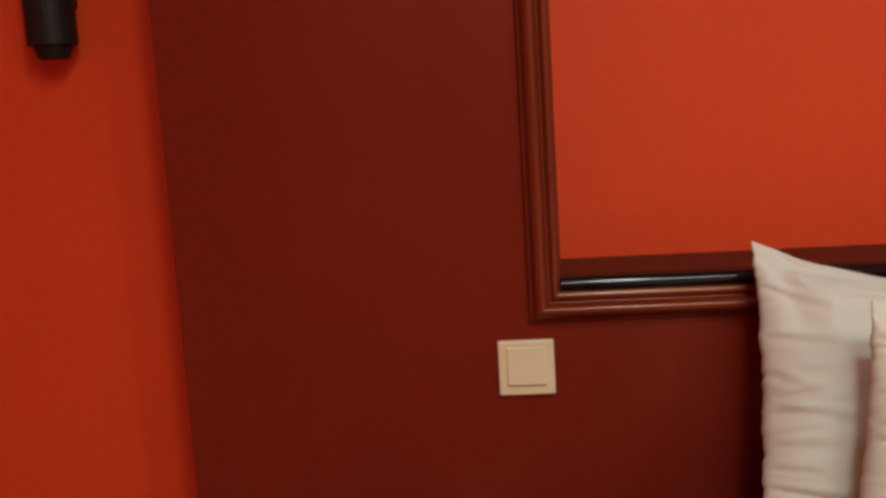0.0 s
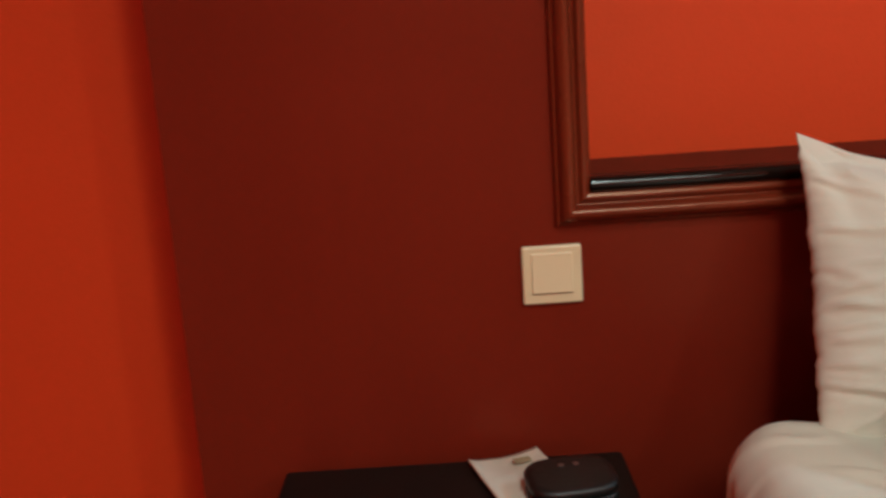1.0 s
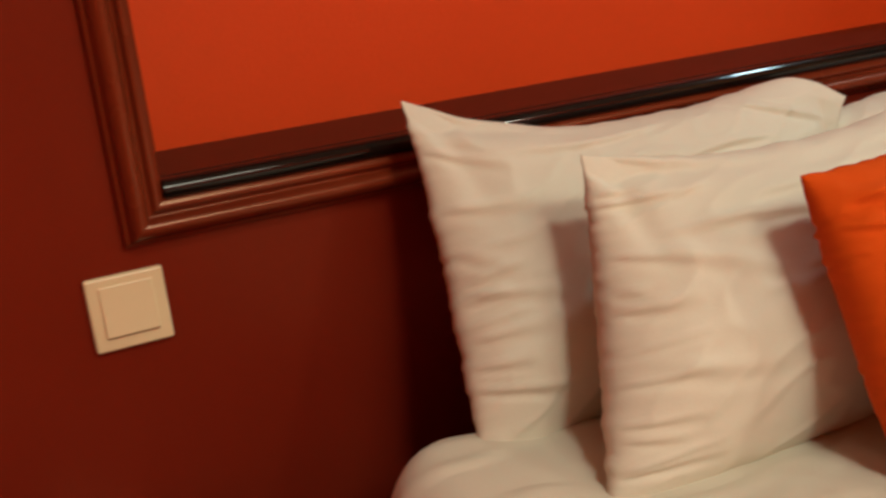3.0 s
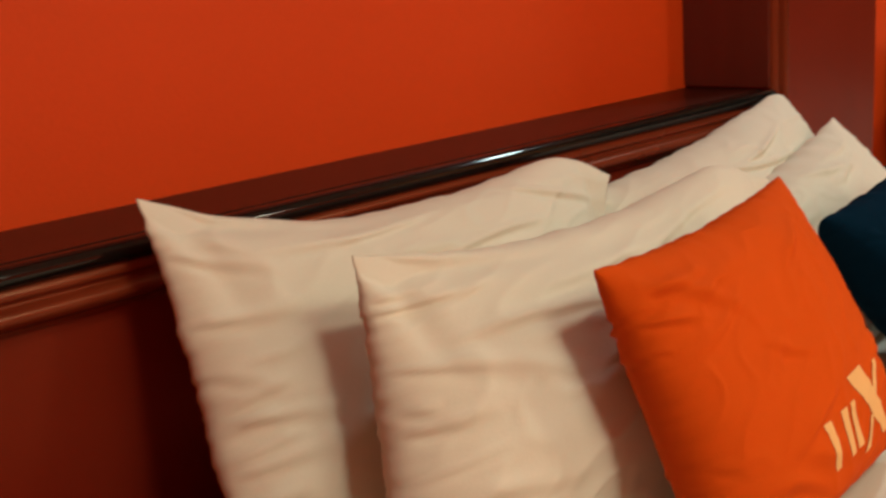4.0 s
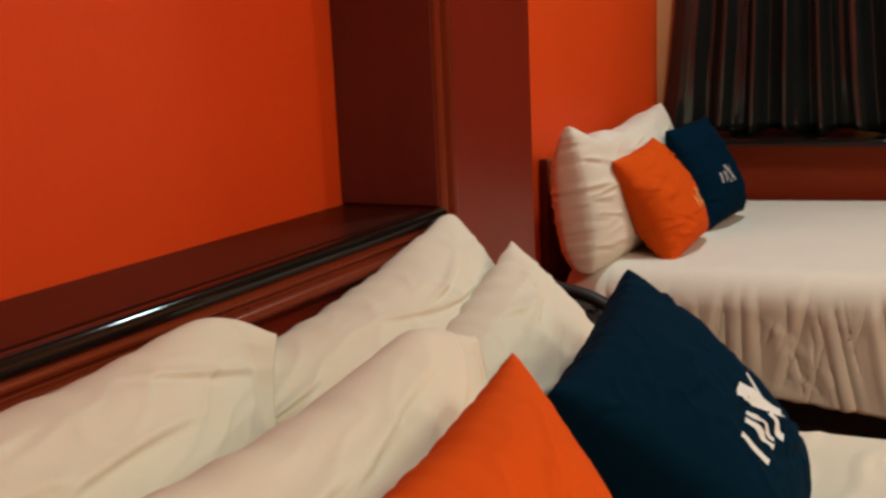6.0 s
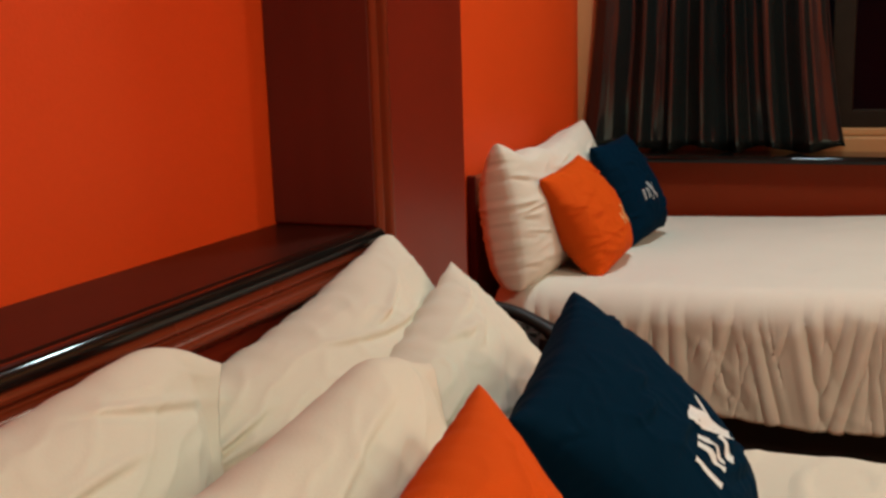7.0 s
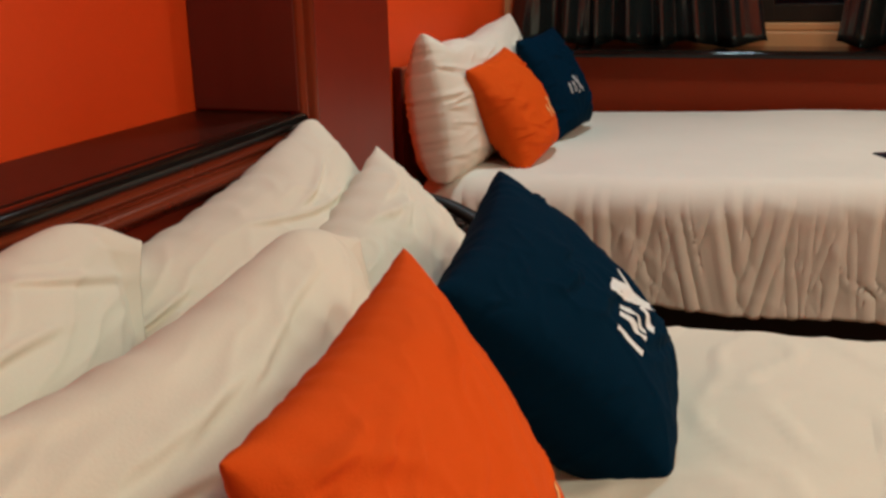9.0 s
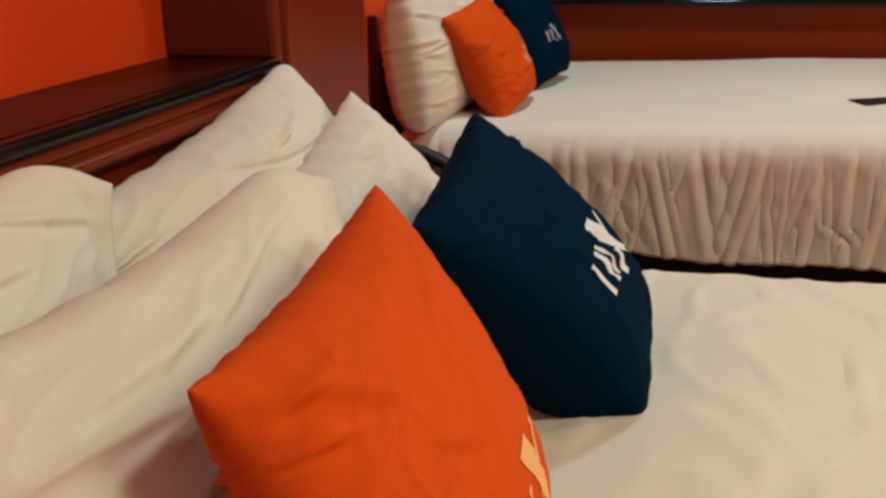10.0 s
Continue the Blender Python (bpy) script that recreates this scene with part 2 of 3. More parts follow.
def night_house():
    h = empty("night_building", (10.0, -1.0, 0.0), "dark building at night with one lit window", "building")
    part("wall", box(0.0, 0.3, -7, 6, -4, 6), NIGHT_WALL, h)
    w = part("window", box(-0.03, 0.0, -0.03, 0.27, 1.00, 1.46, 0.004), BLACK_WOOD, h)
    for i in range(2):
        for j in range(3):
            y, z = -0.01 + i * 0.14, 1.02 + j * 0.15
            part("pane", box(-0.036, -0.031, y, y + 0.12, z, z + 0.13), glow("lit_pane", (0.30, 0.55, 0.60), 0.09), w)


night_house()
tagged(part("ground", box(3.7, 60, -40, 40, -4.2, -4.0), NIGHT_WALL), "dark ground outside the window", "ground", kind="structure")


def ceiling_light(place, radius, tint):
    # the wide fitting houses the added fill lamp; no such light is known here
    e = empty("ceiling_light", (place[0], place[1], TOP), "wide round fill light added under the ceiling, switched on" if radius > 0.3 else "small round white ceiling light, switched on", "ceiling light", "ceiling lights")
    part("frame", tube(radius + 0.03, -0.035, -0.001), WHITE_PAINT, e)
    part("diffuser", tube(radius, -0.047, -0.036, top=radius + 0.01), glow("lit_diffuser", tint, 6.0), e)


for place, radius, watts, tint in LAMPS:
    ceiling_light(place, radius, tint)


# ---- framed headboard panel with its niche ----
BX0, BX1, BTOP = -0.491, 1.938, 2.40
NX0, NX1, NZ0, NZ1 = 0.096, 1.550, 0.957, 2.15


def headboard_panel():
    h = empty("headboard_panel", (0.72, WALL_Y, 0.0), "dark red lacquered headboard panel with framed orange niche", "headboard")
    ox, oy = 0.72, WALL_Y

    def b(x0, x1, y0, y1, z0, z1, bevel=0.0, bm=None):
        return box(x0 - ox, x1 - ox, y0 - oy, y1 - oy, z0, z1, bevel, bm=bm)

    front = bmesh.new()
    out = [(BX0, 0), (BX1, 0), (BX1, BTOP), (BX0, BTOP)]
    hole = [(NX0, NZ0), (NX1, NZ0), (NX1, NZ1), (NX0, NZ1)]
    ring = [[front.verts.new((x - ox, y - oy, z)) for x, z in loop] for y in (0.0, WALL_Y - 0.001) for loop in (out, hole)]
    for k in range(4):
        m = (k + 1) % 4
        front.faces.new((ring[0][k], ring[0][m], ring[1][m], ring[1][k]))
        front.faces.new((ring[2][k], ring[2][m], ring[3][m], ring[3][k]))
        front.faces.new((ring[0][k], ring[0][m], ring[2][m], ring[2][k]))
        front.faces.new((ring[1][k], ring[1][m], ring[3][m], ring[3][k]))
    bmesh.ops.recalc_face_normals(front, faces=front.faces)
    part("panel", front, RED_PANEL, h)
    part("niche_side", b(NX0, NX0 + 0.004, 0.004, WALL_Y - 0.002, NZ0, NZ1), NICHE_WOOD, h)
    part("niche_side", b(NX1 - 0.009, NX1 - 0.005, -0.013, WALL_Y - 0.002, 0.984, NZ1), NICHE_WOOD, h)
    part("shelf", b(NX0 + 0.004, NX1 - 0.004, 0.004, WALL_Y - 0.002, NZ0, 0.980), DARK_WOOD, h, "dark brown niche shelf")
    rod = sheet(lambda a, c: Vector((NX0 + 0.004 + a * (NX1 - NX0 - 0.008) - ox, -0.013 - oy + 0.014 * math.cos(c * 6.2832), 0.9695 + 0.0118 * math.sin(c * 6.2832))), 2, 28)
    bmesh.ops.remove_doubles(rod, verts=rod.verts, dist=0.0001)
    bmesh.ops.recalc_face_normals(rod, faces=rod.faces)
    part("nosing", rod, BLACK_GLOSS, h, "black gloss rounded shelf edge", smooth=True)
    # moulding: offset from the opening, height above the panel
    prof = [(-0.004, 0.0), (-0.004, 0.014), (0.002, 0.020), (0.008, 0.021), (0.012, 0.016), (0.016, 0.016), (0.021, 0.026), (0.029, 0.028), (0.036, 0.022), (0.040, 0.012), (0.044, 0.010), (0.047, 0.0)]
    fine = []
    for k in range(len(prof) - 1):
        p0, p1, p2, p3 = (prof[max(0, min(len(prof) - 1, k + o))] for o in (-1, 0, 1, 2))
        for q in range(4):
            t = q / 4
            fine.append(tuple(0.5 * (2 * b1 + (c1 - a1) * t + (2 * a1 - 5 * b1 + 4 * c1 - d1) * t * t + (3 * b1 - a1 - 3 * c1 + d1) * t ** 3) for a1, b1, c1, d1 in zip(p0, p1, p2, p3)))
    prof = fine + [prof[-1]]
    corner = [(NX0, NZ0, -1, -1), (NX1, NZ0, 1, -1), (NX1, NZ1, 1, 1), (NX0, NZ1, -1, 1)]
    for k in range(4):
        bm = bmesh.new()
        rows = []
        for x, z, sx, sz in (corner[k], corner[(k + 1) % 4]):
            rows.append([bm.verts.new((x + sx * a - ox, -hgt - 0.0005 - oy, z + sz * a)) for a, hgt in prof])
        for i in range(len(prof) - 1):
            bm.faces.new((rows[0][i], rows[0][i + 1], rows[1][i + 1], rows[1][i]))
        bm.faces.new((rows[0][0], rows[1][0], rows[1][-1], rows[0][-1]))
        bmesh.ops.recalc_face_normals(bm, faces=bm.faces)
        part("moulding", bm, MOULD_WOOD if k in (0, 2) else MOULD_UP, h, "red mahogany moulding", smooth=True)


headboard_panel()


# ---- wall fittings ----
def light_switch():
    s = empty("light_switch", (0.0425, 0.0, 0.8425), "square ivory plastic light switch on the red panel", "light switch")
    part("plate", box(-0.0425, 0.0425, -0.009, -0.0005, -0.0425, 0.0425, 0.003), IVORY, s)
    part("groove", box(-0.0298, 0.0298, -0.0094, -0.0088, -0.0268, 0.0327), IVORY, s)
    bm = box(-0.0293, 0.0293, -0.0115, -0.0085, -0.0262, 0.0322, 0.0015)
    for v in bm.verts:
        v.co.y += (v.co.z / 0.03) * 0.0012
    part("rocker", bm, IVORY, s)
    # shade below the rocker, put in as a strip of darker ivory
    part("shadow_line", box(-0.0285, 0.0285, -0.0105, -0.0085, -0.0280, -0.0268), IVORY_SHADE, s)


light_switch()


def wall_sconce():
    s = empty("wall_sconce", (-0.701, WALL_Y, 1.377), "black cylindrical wall light, switched off", "wall lamp")
    part("mount", box(-0.03, 0.03, -0.02, -0.0005, 0.06, 0.16, 0.004), BLACK_PLASTIC, s)
    part("shade", tube(0.040, 0.0, 0.24, cx=0, cy=-0.046), BLACK_PLASTIC, s, smooth=False)
    part("lens_ring", tube(0.024, -0.022, 0.0, cx=0, cy=-0.046, top=0.032), BLACK_PLASTIC, s)


wall_sconce()


# ---- beds ----
def cover(x0, x1, y0, y1, top, hem, seed, fold, mat, label, sag=0.0):
    """A bed cover: flat over the top, rounded at both long edges and the foot, hanging to the hem in folds."""
    r = 0.055 if fold < 0.015 else 0.065
    half = (x1 - x0) / 2
    drop = top - hem
    run = half - r + r * math.pi / 2 + drop - r
    rnd = random.Random(seed)
    pleats = []
    for _ in range(130):
        deep = rnd.random() < 0.30
        pleats.append((rnd.uniform(y1, y0), rnd.uniform(-0.07, 0.10), rnd.choice((0, 0, 1)) * rnd.uniform(-0.05, 0.05), rnd.uniform(0.3, 0.7), rnd.uniform(-0.6, 0.05), rnd.uniform(0.55, 1.4),
                       rnd.uniform(0.008, 0.013) if deep else rnd.uniform(0.004, 0.007), rnd.uniform(0.5, 0.9) if deep else rnd.uniform(0.12, 0.32)))

    def profile(d):
        if d < half - r:
            return d, 0.0, 0.0
        d -= half - r
        if d < r * math.pi / 2:
            a = d / r
            return half - r + r * math.sin(a), -r + r * math.cos(a), a / (math.pi / 2)
        d -= r * math.pi / 2
        return half, -r - d, 1.0

    def fn(a, b):
        s = (a * 2 - 1)
        w = abs(s)
        d = (w / 0.5 * (half - r) if w < 0.5 else half - r + (w - 0.5) / 0.5 * (run - half + r))
        px, pz, side = profile(d)
        y = y0 + (y1 - y0) * b
        hang = max(0.0, -pz - r * 0.6) / drop
        f = 0.45 * noise.noise(Vector((y * 5, hang * 0.5, seed))) + 0.25 * noise.noise(Vector((y * 14, hang * 2.5, seed + 8)))
        r1 = noise.noise(Vector((y * 5 + hang * 1.6, hang * 1.2, seed + 4)))
        f += 0.20 * (1 - min(1, abs(r1) * 9)) ** 2
        crest, trough = 0.0, 0.0
        for yk, tilt, kink, knee, start, stop, wide, amp in pleats:
            k = min(1.0, max(0.0, (hang - knee) / 0.2))
            c = (y - yk - tilt * hang - kink * k * k * (3 - 2 * k)) / wide
            if abs(c) < 4.5 and start < hang < stop:
                env = amp * min(1.0, (hang - start) * 3, (stop - hang) * 2.5)
                crest = max(crest, env * math.exp(-abs(c) ** 1.4))
                trough = max(trough, env * math.exp(-abs(c + 1.6) ** 1.4))
        low = min(1.0, max(0.0, (hang - 0.62) / 0.36))
        f = (f + 0.72 * crest - 0.85 * trough) * (1 - 0.65 * low * low)
        px += fold * f * min(1, hang * 3.0 + 0.25 * side)
        pz += hang * 0.014 * noise.noise(Vector((y * 4, seed, 7)))
        pz += (0.006 if fold < 0.015 else 0.0025) * noise.noise(Vector((px * 5 * (1 if s > 0 else -1), y * 5, seed))) * (1 - side)
        crease = 1 - min(1, abs(noise.noise(Vector((px * (9 if s > 0 else -9), y * 11, seed + 2)))) * 5)
        pz += (0.0035 if fold < 0.015 else 0.0008) * crease * (1 - side)
        if fold >= 0.015:
            rise = min(1.0, max(0.0, (y0 - 0.15 - y) / 0.9))
            pz += 0.026 * rise * rise * (3 - 2 * rise) * max(0.0, 1 - hang * 2)
        near = min(1.0, max(0.0, (y - y0 + 0.50) / 0.32))
        pz -= sag * near * near * (3 - 2 * near) * (0.35 + 0.65 * min(1.0, max(0.0, half - px - 0.03) / 0.14)) * max(0.0, 1 - hang * 3)
        head = max(0.0, (y - (y0 - 0.05)) / 0.05)
        pz -= 0.03 * head * head
        px -= 0.05 * max(0.0, (y - (y0 - 0.10)) / 0.10) ** 2 * min(1, px / half)
        return Vector(((x0 + x1) / 2 + (px if s > 0 else -px), y, top + pz))

    ob = part("bed_cover", sheet(fn, 140, 700), mat, smooth=True)
    mod = ob.modifiers.new("thickness", "SOLIDIFY")
    mod.thickness, mod.offset = 0.012, -1
    part("hem", sheet(lambda a, b: fn(0.014 * b, a) + Vector((-0.003, 0, 0.001)), 260, 3), mat, ob, smooth=True)
    return tagged(ob, label, "bed cover", "bed covers")


def bed(x0, x1, y0, y1, top, label, head=None, deck=0.40):
    b = empty("bed", ((x0 + x1) / 2, (y0 + y1) / 2, 0), label, "bed", "beds")
    ox, oy = (x0 + x1) / 2, (y0 + y1) / 2
    hw, hl = (x1 - x0) / 2, (y0 - y1) / 2
    part("base", box(-hw + 0.03, hw - 0.03, -hl + 0.02, hl - 0.02, 0.03, deck, 0.012), BLACK_WOOD, b, "dark brown bed base")
    part("mattress", box(-hw + 0.022, hw - 0.022, -hl + 0.03, hl - 0.012, deck + 0.002, top - 0.056, 0.05, 4), LINEN, b, smooth=True)
    if head:
        part("headboard", box(head[0] - ox, head[1] - ox, 0.143 - oy, 0.160 - oy, 0.0, head[2], 0.006), HEAD_WOOD, b, "brown veneer headboard")
        part("headboard_edge", box(head[0] - 0.012 - ox, head[0] - 0.0005 - ox, 0.141 - oy, 0.161 - oy, 0.0, head[2] + 0.003, 0.003), NICHE_WOOD, b)


bed(0.233, 1.555, -0.195, -2.05, 0.70, "wide bed with white bedding and piled pillows")
cover(0.225, 1.56, -0.20, -2.06, 0.70, 0.36, 2.0, 0.010, LINEN, "creased white cotton cover on the wide bed, pressed down by pillows", sag=0.036)
bed(2.275, 3.270, 0.075, -1.95, 0.715, "single bed with white cover beside the window", head=(2.362, 3.25, 0.955), deck=0.515)
cover(2.26, 3.29, 0.080, -1.96, 0.722, 0.478, 5.0, 0.0152, LINEN_FAR, "white cotton cover hanging in folds over the single bed")


# ---- pillows and cushions ----
def pillow(name, corners, thick, mat, seed, label, category, group, pin=0.04, bow=0.03, wrinkle=0.005, n=130, droop=0.0, skew=0.0,
           full=0.5, gathers=14, folds=8, open_end=0.0, ear=0.0, back=1.0, dips=(), prints=None, print_mat=None):
    """A stuffed cushion between its corners (upper left, upper right, lower right, lower left).

    pin: how far the side seams draw in; bow: the same for the upper and lower seam; droop, skew: how the upper seam sags;
    gathers: short creases that run in from the side seams; folds: long soft creases over the face;
    back: how much fuller the back is than the front; open_end: half the thickness left at the open end of a pillowcase; dips: (place, width, depth) of dents in the upper seam.
    """
    tl, tr, br, bl = (Vector(c) for c in corners)
    u_axis = ((tr - tl) + (br - bl)).normalized()
    v_axis = (tl - bl) + (tr - br)
    v_axis = (v_axis - u_axis * v_axis.dot(u_axis)).normalized()
    n_axis = u_axis.cross(v_axis)
    width, height = ((tr - tl).length + (br - bl).length) / 2, ((tl - bl).length + (tr - br).length) / 2
    rnd = random.Random(seed)
    off = rnd.uniform(0, 50)
    short = [(rnd.choice((-1, -1, -1 if open_end else 1)), rnd.uniform(-0.9, 0.85), rnd.uniform(-0.5, 0.3), rnd.uniform(0.10, 0.42), rnd.uniform(0.012, 0.026), rnd.uniform(0.5, 1.3)) for _ in range(gathers)]
    long = [(rnd.uniform(-0.8, 0.8), rnd.uniform(-0.8, 0.8), rnd.uniform(-0.6, 0.6), rnd.uniform(0.2, 0.55), rnd.uniform(0.03, 0.07), rnd.uniform(-0.8, 0.8), rnd.uniform(0.5, 1.2)) for _ in range(folds)]

    def surf(u, v, side, lift=0.0):
        a, b = (u + 1) / 2, (v + 1) / 2
        p = (bl * (1 - a) + br * a) * (1 - b) + (tl * (1 - a) + tr * a) * b
        x = -pin * width / 2 * u * u * u * (1 - v * v)
        z = -bow * height / 2 * v * v * v * (1 - u * u)
        z -= droop * (1 - u * u) * (1 - skew * u) * max(0.0, v) ** 2
        for place, wide, deep in dips:
            z -= deep * math.exp(-((u - place) / wide) ** 2) * max(0.0, v) ** 3
        edge = max(abs(u), abs(v))
        plump = full * 0.62 if back > 1 and side < 0 else full
        body = max(0.0, 1 - u * u) ** plump * max(0.0, 1 - v * v) ** (full if v > 0 else plump)
        y = thick / 2 * body * (1 - 0.14 * v) * (back if side < 0 else 1.0)
        if open_end and u > 0.3:
            k = (u - 0.3) / 0.7
            y = max(y, open_end * k * k * (3 - 2 * k) * max(0.0, 1 - v ** 8) ** 0.5)
        fade = min(1.0, (1 - edge) * 16)
        soft = min(1.0, (1 - edge) * 5)
        wave = noise.noise(Vector((u * 1.7 + off, v * 1.9, off + side)))
        c = noise.noise(Vector((u * 4.5 - v * 2.0, v * 3.4 + off, off - side * 5)))
        y += wrinkle * soft * (1.5 * wave + 0.5 * (1 - min(1, abs(c) * 2.8)) ** 2)
        for e, v0, slope, reach, wide, amp in short:
            along = 1 - u * e
            if along < reach:
                d = (v - v0 - slope * along) / (wide * (0.7 + 1.5 * along / reach))
                if abs(d) < 4:
                    y += wrinkle * 1.35 * amp * (1 - along / reach) ** 0.8 * fade * (math.exp(-d * d) - 0.8 * math.exp(-(d + 1.5) ** 2))
        for uc, vc, slope, reach, wide, bend, amp in long:
            q = (u - uc) / reach
            if abs(q) < 1:
                d = (v - vc - slope * (u - uc) - bend * (u - uc) ** 2) / wide
                if abs(d) < 4:
                    y += wrinkle * amp * (1 - q * q) ** 1.5 * soft * (math.exp(-d * d) - 0.6 * math.exp(-(d + 1.6) ** 2))
        rough = 0.25 if open_end and u > 0 else 0.55
        x += rough * wrinkle * edge * min(1.0, (1 - v * v) * 4) * u * u * (0.9 * noise.noise(Vector((v * 9, off, u))) + 0.8 * noise.noise(Vector((v * 19, off + 3, u))))
        z += wrinkle * edge * min(1.0, (1 - u * u) * 4) * v * v * 0.7 * noise.noise(Vector((u * 8, off + 7, v)))
        if ear and u < 0.0 and v > -0.3:
            a1, a2 = u + 1, 1 - v
            d1 = (v - 0.93 + 0.24 * a1 - 0.10 * a1 * a1) / 0.07
            d2 = (u + 0.93 - 0.15 * a2) / 0.05
            whole = y
            y -= ear * min(1.0, (1 - edge) * 14) * (math.exp(-d1 * d1) * max(0.0, 1 - a1 / 0.75) + 0.6 * math.exp(-d2 * d2) * max(0.0, 1 - a2 / 0.9))
            y = max(y, 0.4 * whole)
        if open_end and u > 0.4:
            # the loose flap past the filling
            y -= 0.016 * soft * math.exp(-((u - 0.84 - 0.05 * v) / 0.030) ** 2) * min(1.0, max(0.0, 0.75 - v))
        return p + u_axis * x + v_axis * z + n_axis * (side * (y + lift))

    def even(a):
        return 0.45 * (2 * a - 1) + 0.55 * math.sin((a - 0.5) * math.pi)

    bm = bmesh.new()
    for side in (1, -1):
        sheet(lambda a, b: surf(even(a), even(b), side), n, n, bm)
    if open_end:
        def mouth(a, b):
            v = even(b)
            return surf(1, v, 1).lerp(surf(1, v, -1), a) - u_axis * 0.035 * math.sin(a * math.pi) * (1 - v * v)
        sheet(mouth, 8, n, bm)
    bmesh.ops.remove_doubles(bm, verts=bm.verts, dist=0.0005)
    bmesh.ops.recalc_face_normals(bm, faces=bm.faces)
    ob = tagged(part(name, bm, mat, smooth=True), label, category, group)
    for quad in prints or ():
        (ua, va), (ub, vb), (uc, vc), (ud, vd) = quad

        def on(a, b):
            u = (ua * (1 - a) + ub * a) * (1 - b) + (ud * (1 - a) + uc * a) * b
            v = (va * (1 - a) + vb * a) * (1 - b) + (vd * (1 - a) + vc * a) * b
            return surf(u, v, 1, 0.0009)

        part("printed_mark", sheet(on, 12, 12), print_mat, ob, smooth=True)
    return ob


def strokes(u, v, s, t):
    """A small plain emblem at (u, v), s wide and t high: slanted bars and a tall crossed pair of wedges."""
    q = []
    for a, b, c, d in ((0.00, 0.0, 0.09, 0.85), (0.26, 0.0, 0.36, 0.85), (0.42, 0.0, 0.50, 0.85)):
        q.append(((u + a * s, v + b * t), (u + c * s, v + b * t), (u + c * s, v + d * t), (u + a * s, v + d * t)))
    q.append(((u + 0.94 * s, v - 0.20 * t), (u + 1.08 * s, v - 0.20 * t), (u + 0.80 * s, v + 1.25 * t), (u + 0.50 * s, v + 1.25 * t)))
    q.append(((u + 0.52 * s, v - 0.20 * t), (u + 0.66 * s, v - 0.20 * t), (u + 0.80 * s, v + 0.30 * t), (u + 0.73 * s, v + 0.34 * t)))
    q.append(((u + 0.86 * s, v + 0.62 * t), (u + 0.92 * s, v + 0.55 * t), (u + 1.16 * s, v + 1.10 * t), (u + 1.06 * s, v + 1.10 * t)))
    return q


BACK = "white pillows on the wide bed"
pillow("pillow", ((0.364, -0.072, 1.030), (1.014, -0.066, 0.984), (0.900, -0.165, 0.650), (0.328, -0.262, 0.652)), 0.19, LINEN, 1, "creased white pillow propped against the headboard panel", "pillow", BACK, pin=0.035, bow=0.02, droop=0.047, skew=0.5, ear=0.014, full=0.55, wrinkle=0.0058, gathers=13, folds=9, open_end=0.030, dips=((1.08, 0.21, 0.066),))
pillow("pillow", ((0.950, -0.055, 0.902), (1.530, -0.040, 0.984), (1.590, -0.190, 0.650), (0.900, -0.235, 0.650)), 0.19, LINEN, 2, "white pillow with raised corner propped against the panel", "pillow", BACK, pin=-0.03, bow=0.02, droop=0.011, skew=0.1, wrinkle=0.0060, gathers=14, folds=9, dips=((1.04, 0.09, 0.016),))
pillow("pillow", ((0.458, -0.285, 0.983), (1.048, -0.287, 0.996), (1.000, -0.400, 0.655), (0.388, -0.405, 0.655)), 0.18, LINEN, 13, "creased white pillow leaning on the pillow behind", "pillow", BACK, pin=0.03, bow=0.02, droop=0.036, skew=0.05, ear=0.018, wrinkle=0.0058, gathers=12, folds=9, open_end=0.022, dips=((1.08, 0.24, 0.064),))
pillow("pillow", ((1.080, -0.190, 0.865), (1.513, -0.147, 0.942), (1.585, -0.300, 0.650), (1.050, -0.335, 0.650)), 0.18, LINEN, 4, "white pillow leaning behind the navy cushion", "pillow", BACK, pin=-0.05, bow=0.02, droop=0.006, wrinkle=0.0060, gathers=16, folds=10)
CUSH = "small cushions on the wide bed"
pillow("cushion", ((0.580, -0.453, 0.966), (0.897, -0.427, 0.984), (0.915, -0.545, 0.715), (0.598, -0.571, 0.697)), 0.13, ORANGE_CLOTH, 5, "orange cotton cushion with pale emblem, leaning on pillows", "cushion", CUSH, pin=0.05, bow=0.07, full=0.43, wrinkle=0.0040, gathers=6, folds=10, prints=strokes(-0.24, -0.66, 0.72, 0.35), print_mat=PRINT_CREAM)
pillow("cushion", ((1.012, -0.412, 0.912), (1.349, -0.374, 0.950), (1.398, -0.568, 0.708), (1.106, -0.614, 0.696)), 0.124, NAVY_CLOTH, 6, "navy cotton cushion with white emblem, leaning on pillows", "cushion", CUSH, pin=0.05, bow=0.05, full=0.40, back=1.7, wrinkle=0.0048, gathers=8, folds=8, prints=strokes(-0.50, -0.34, 0.74, 0.31), print_mat=PRINT)
FAR = "pillows and cushions on the single bed"
pillow("pillow", ((2.256, 0.052, 1.043), (3.020, 0.072, 1.038), (2.980, 0.000, 0.722), (2.240, -0.002, 0.722)), 0.16, LINEN, 7, "white pillow standing against the single bed's headboard", "pillow", FAR, pin=0.0, bow=0.02, full=0.40, droop=0.030, skew=0.1, n=100, wrinkle=0.0045, back=1.5, gathers=12, folds=10, dips=((-0.74, 0.16, 0.022), (-0.25, 0.2, 0.010), (0.55, 0.2, -0.008)))
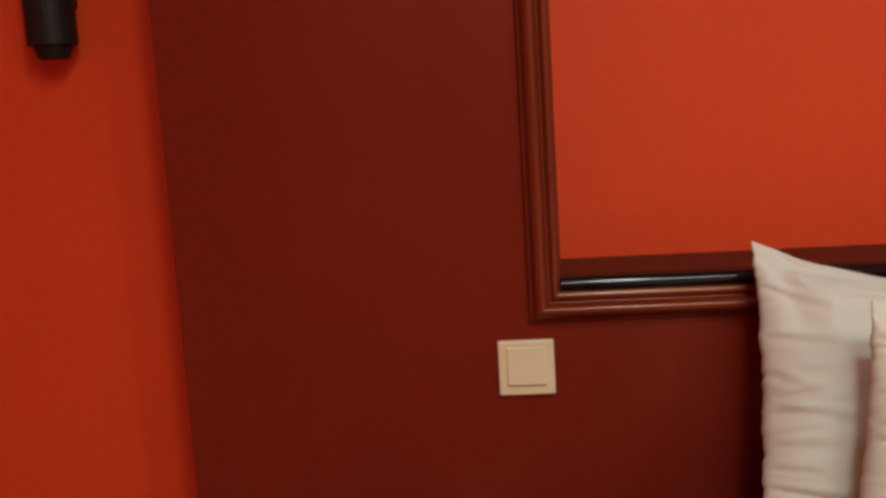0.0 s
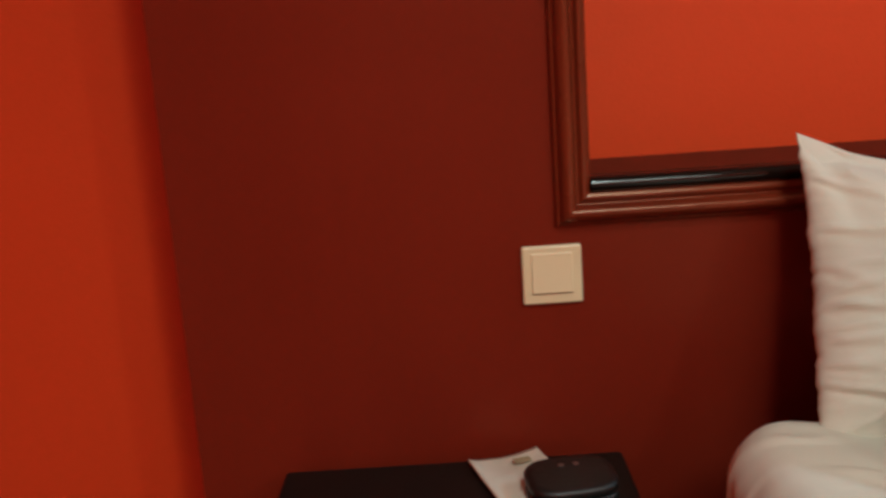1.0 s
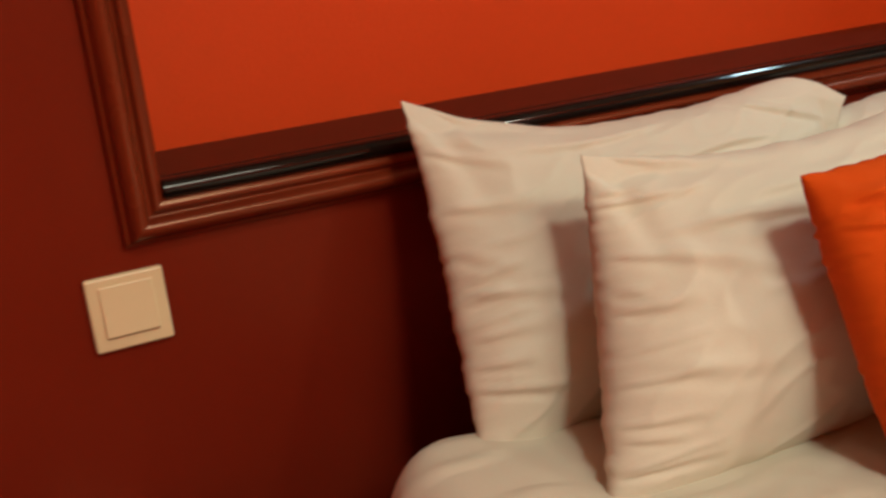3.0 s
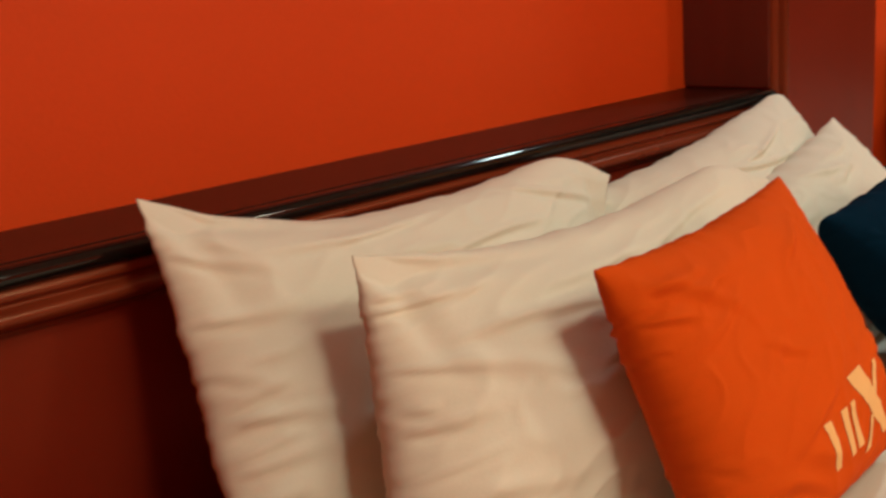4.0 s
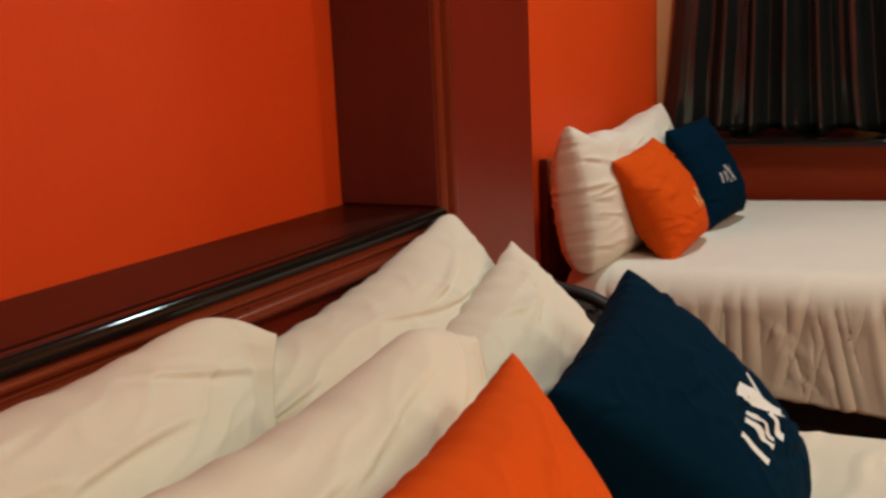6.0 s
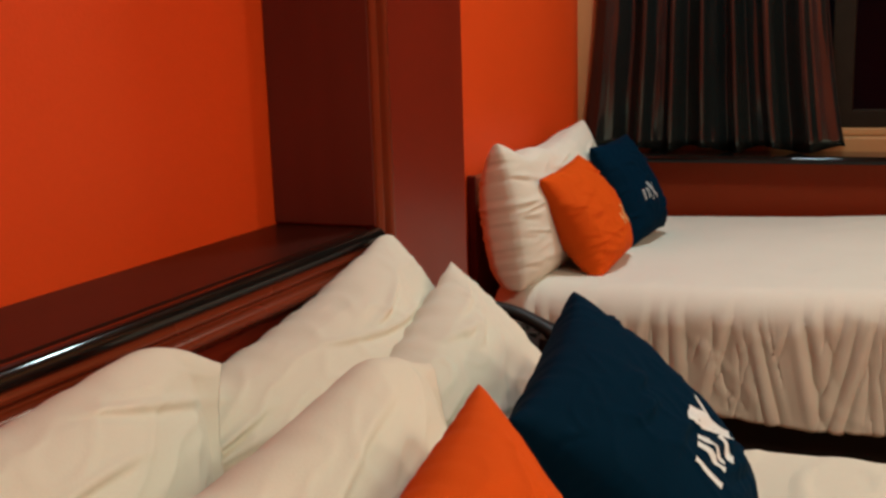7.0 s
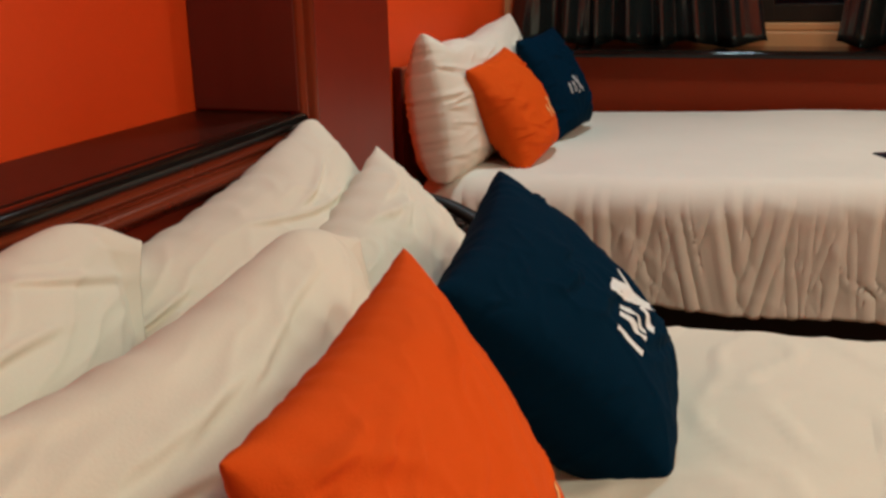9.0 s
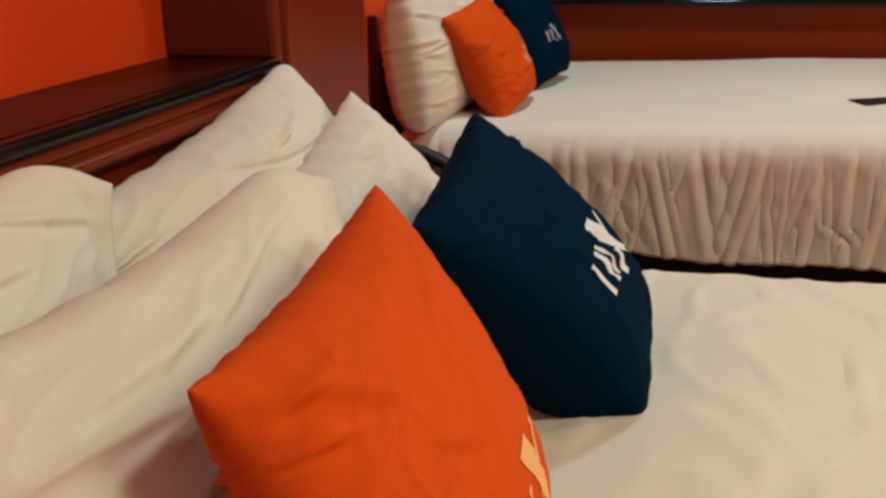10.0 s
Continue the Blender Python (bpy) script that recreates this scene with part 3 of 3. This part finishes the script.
pillow("cushion", ((2.330, -0.020, 0.957), (2.596, -0.032, 0.984), (2.640, -0.150, 0.748), (2.374, -0.140, 0.722)), 0.135, ORANGE_CLOTH, 8, "orange cotton cushion on the single bed", "cushion", FAR, pin=0.03, bow=0.05, full=0.43, n=90, wrinkle=0.0045, gathers=8, folds=8, prints=strokes(0.05, -0.42, 0.5, 0.26), print_mat=PRINT_CREAM)
pillow("cushion", ((2.700, -0.035, 0.990), (2.945, -0.070, 1.005), (2.960, -0.172, 0.750), (2.715, -0.137, 0.735)), 0.125, NAVY_CLOTH, 9, "navy cotton cushion with white emblem on the single bed", "cushion", FAR, pin=0.03, bow=0.05, full=0.43, n=90, wrinkle=0.0045, gathers=8, folds=8, prints=strokes(-0.50, -0.28, 0.50, 0.24), print_mat=PRINT_FADED)


# ---- bedside tables and small things ----
def nightstand(x0, x1, y0, y1, top, label):
    e = empty("nightstand", ((x0 + x1) / 2, (y0 + y1) / 2, 0), label, "nightstand", "nightstands")
    w, d = (x1 - x0) / 2, (y1 - y0) / 2
    part("top", box(-w, w, -d, d, top - 0.028, top, 0.006), BLACK_WOOD, e)
    part("body", box(-w + 0.012, w - 0.012, -d + 0.014, d - 0.004, 0.06, top - 0.029, 0.004), BLACK_WOOD, e)
    for k in range(2):
        z = 0.08 + k * (top - 0.12) / 2
        dr = part("drawer", box(-w + 0.02, w - 0.02, -d + 0.002, -d + 0.013, z, z + (top - 0.14) / 2, 0.003), BLACK_WOOD, e)
        part("handle", box(-0.05, 0.05, -d - 0.018, -d + 0.001, z + 0.11, z + 0.122, 0.004), STEEL, dr)
    part("plinth", box(-w + 0.03, w - 0.03, -d + 0.03, d - 0.02, 0.0, 0.06), BLACK_WOOD, e)


nightstand(-0.36, 0.13, -0.44, -0.032, 0.58, "black-brown wooden nightstand beside the wide bed")
nightstand(1.70, 2.20, -0.24, -0.012, 0.605, "black-brown wooden nightstand between the beds")


def paper_note():
    def fn(a, b):
        x, y = (a - 0.5) * 0.105, (b - 0.5) * 0.14
        return Vector((x, y, 0.004 + 0.006 * (abs(a - 0.5) * 2) ** 3 + 0.003 * noise.noise(Vector((a * 3, b * 3, 1)))))
    ob = part("paper_packet", sheet(fn, 16, 16), PAPER, smooth=True)
    mod = ob.modifiers.new("thickness", "SOLIDIFY")
    mod.thickness = 0.004
    ob.matrix_world = pose(-0.024, -0.105, 0.5805, 0, 0, 16)
    tagged(ob, "crumpled cream paper packet on the nightstand", "packet")
    part("printed_mark", box(0.005, 0.03, 0.03, 0.045, 0.0085, 0.0095), IVORY_SHADE, ob)


paper_note()


def wallet():
    e = empty("wallet", (0.040, -0.165, 0.581), "black leather wallet lying on the nightstand", "wallet")
    e.rotation_euler = (0, 0, radians(8))
    def flap(z0, z1, lean):
        """A rounded leather flap between two heights, its rim softly turned."""
        def fn(a, c):
            turn, ring = c * 6.2832, (0.0, 0.80, 0.95, 1.0, 1.0, 0.95, 0.80, 0.0)[round(a * 7)]
            x, y = (abs(math.cos(turn)) ** 0.6 * math.copysign(0.060, math.cos(turn)), abs(math.sin(turn)) ** 0.6 * math.copysign(0.046, math.sin(turn)))
            k = (0.0, 0.0, 0.08, 0.3, 0.7, 0.92, 1.0, 1.0)[round(a * 7)]
            return Vector((x * ring, y * ring, z0 + (z1 - z0) * k + lean * (y * ring + 0.046) * (0.3 + 0.7 * k)))
        bm = sheet(fn, 7, 40)
        bmesh.ops.remove_doubles(bm, verts=bm.verts, dist=0.0002)
        bmesh.ops.recalc_face_normals(bm, faces=bm.faces)
        return bm

    part("lower_flap", flap(0.0, 0.013, 0.0), LEATHER, e, smooth=True)
    part("upper_flap", flap(0.0135, 0.028, 0.10), LEATHER, e, smooth=True)
    for x in (-0.008, 0.012):
        part("stud", tube(0.004, 0.0, 0.002, 12, cx=x, cy=0.02, bm=None), STEEL, e).location.z = 0.0335


wallet()


def telephone():
    e = empty("telephone", (2.058, -0.078, 0.6055), "black desk telephone on the nightstand between the beds", "telephone")
    bm = box(-0.085, 0.085, -0.085, 0.075, 0.0, 0.040, 0.010, 3)
    for v in bm.verts:
        if v.co.z > 0.02:
            v.co.z += 0.42 * (v.co.y + 0.085)
    part("body", bm, BLACK_PLASTIC, e, smooth=True)
    for i in range(3):
        for k in range(4):
            y = -0.065 + k * 0.024
            part("key", box(0.0 + i * 0.024, 0.017 + i * 0.024, y, y + 0.015, 0.040 + 0.42 * (y + 0.085), 0.050 + 0.42 * (y + 0.085), 0.002), BLACK_PLASTIC, e)
    # handset across the left of the body: a bowed grip with two round caps
    def grip(a, c):
        y = -0.085 + 0.165 * a
        lift = 0.088 + 0.30 * (y + 0.085) + 0.018 * math.sin(a * math.pi)
        r = 0.013 + 0.010 * abs(2 * a - 1) ** 3
        return Vector((-0.055 + r * 1.25 * math.cos(c * 6.2832), y, lift + r * math.sin(c * 6.2832)))
    bm = sheet(grip, 18, 16)
    bmesh.ops.remove_doubles(bm, verts=bm.verts, dist=0.0002)
    bmesh.ops.holes_fill(bm, edges=bm.edges)
    bmesh.ops.recalc_face_normals(bm, faces=bm.faces)
    hs = part("handset", bm, BLACK_PLASTIC, e, smooth=True)
    for y in (-0.064, 0.060):
        z = 0.040 + 0.42 * (y + 0.085)
        part("ear_cap", tube(0.026, z, z + 0.040, 20, top=0.021, cx=-0.055, cy=y), BLACK_PLASTIC, hs)


telephone()


def phone():
    e = empty("mobile_phone", (2.585, -0.955, 0.7520), "dark blue mobile phone lying on the single bed", "mobile phone")
    e.rotation_euler = (0, 0, radians(28))
    part("case", box(-0.037, 0.037, -0.078, 0.078, 0.0, 0.009, 0.004, 3), BLACK_PLASTIC, e)
    part("screen", box(-0.033, 0.033, -0.073, 0.073, 0.0088, 0.0098, 0.0004), BLUE_PLASTIC, e)


phone()
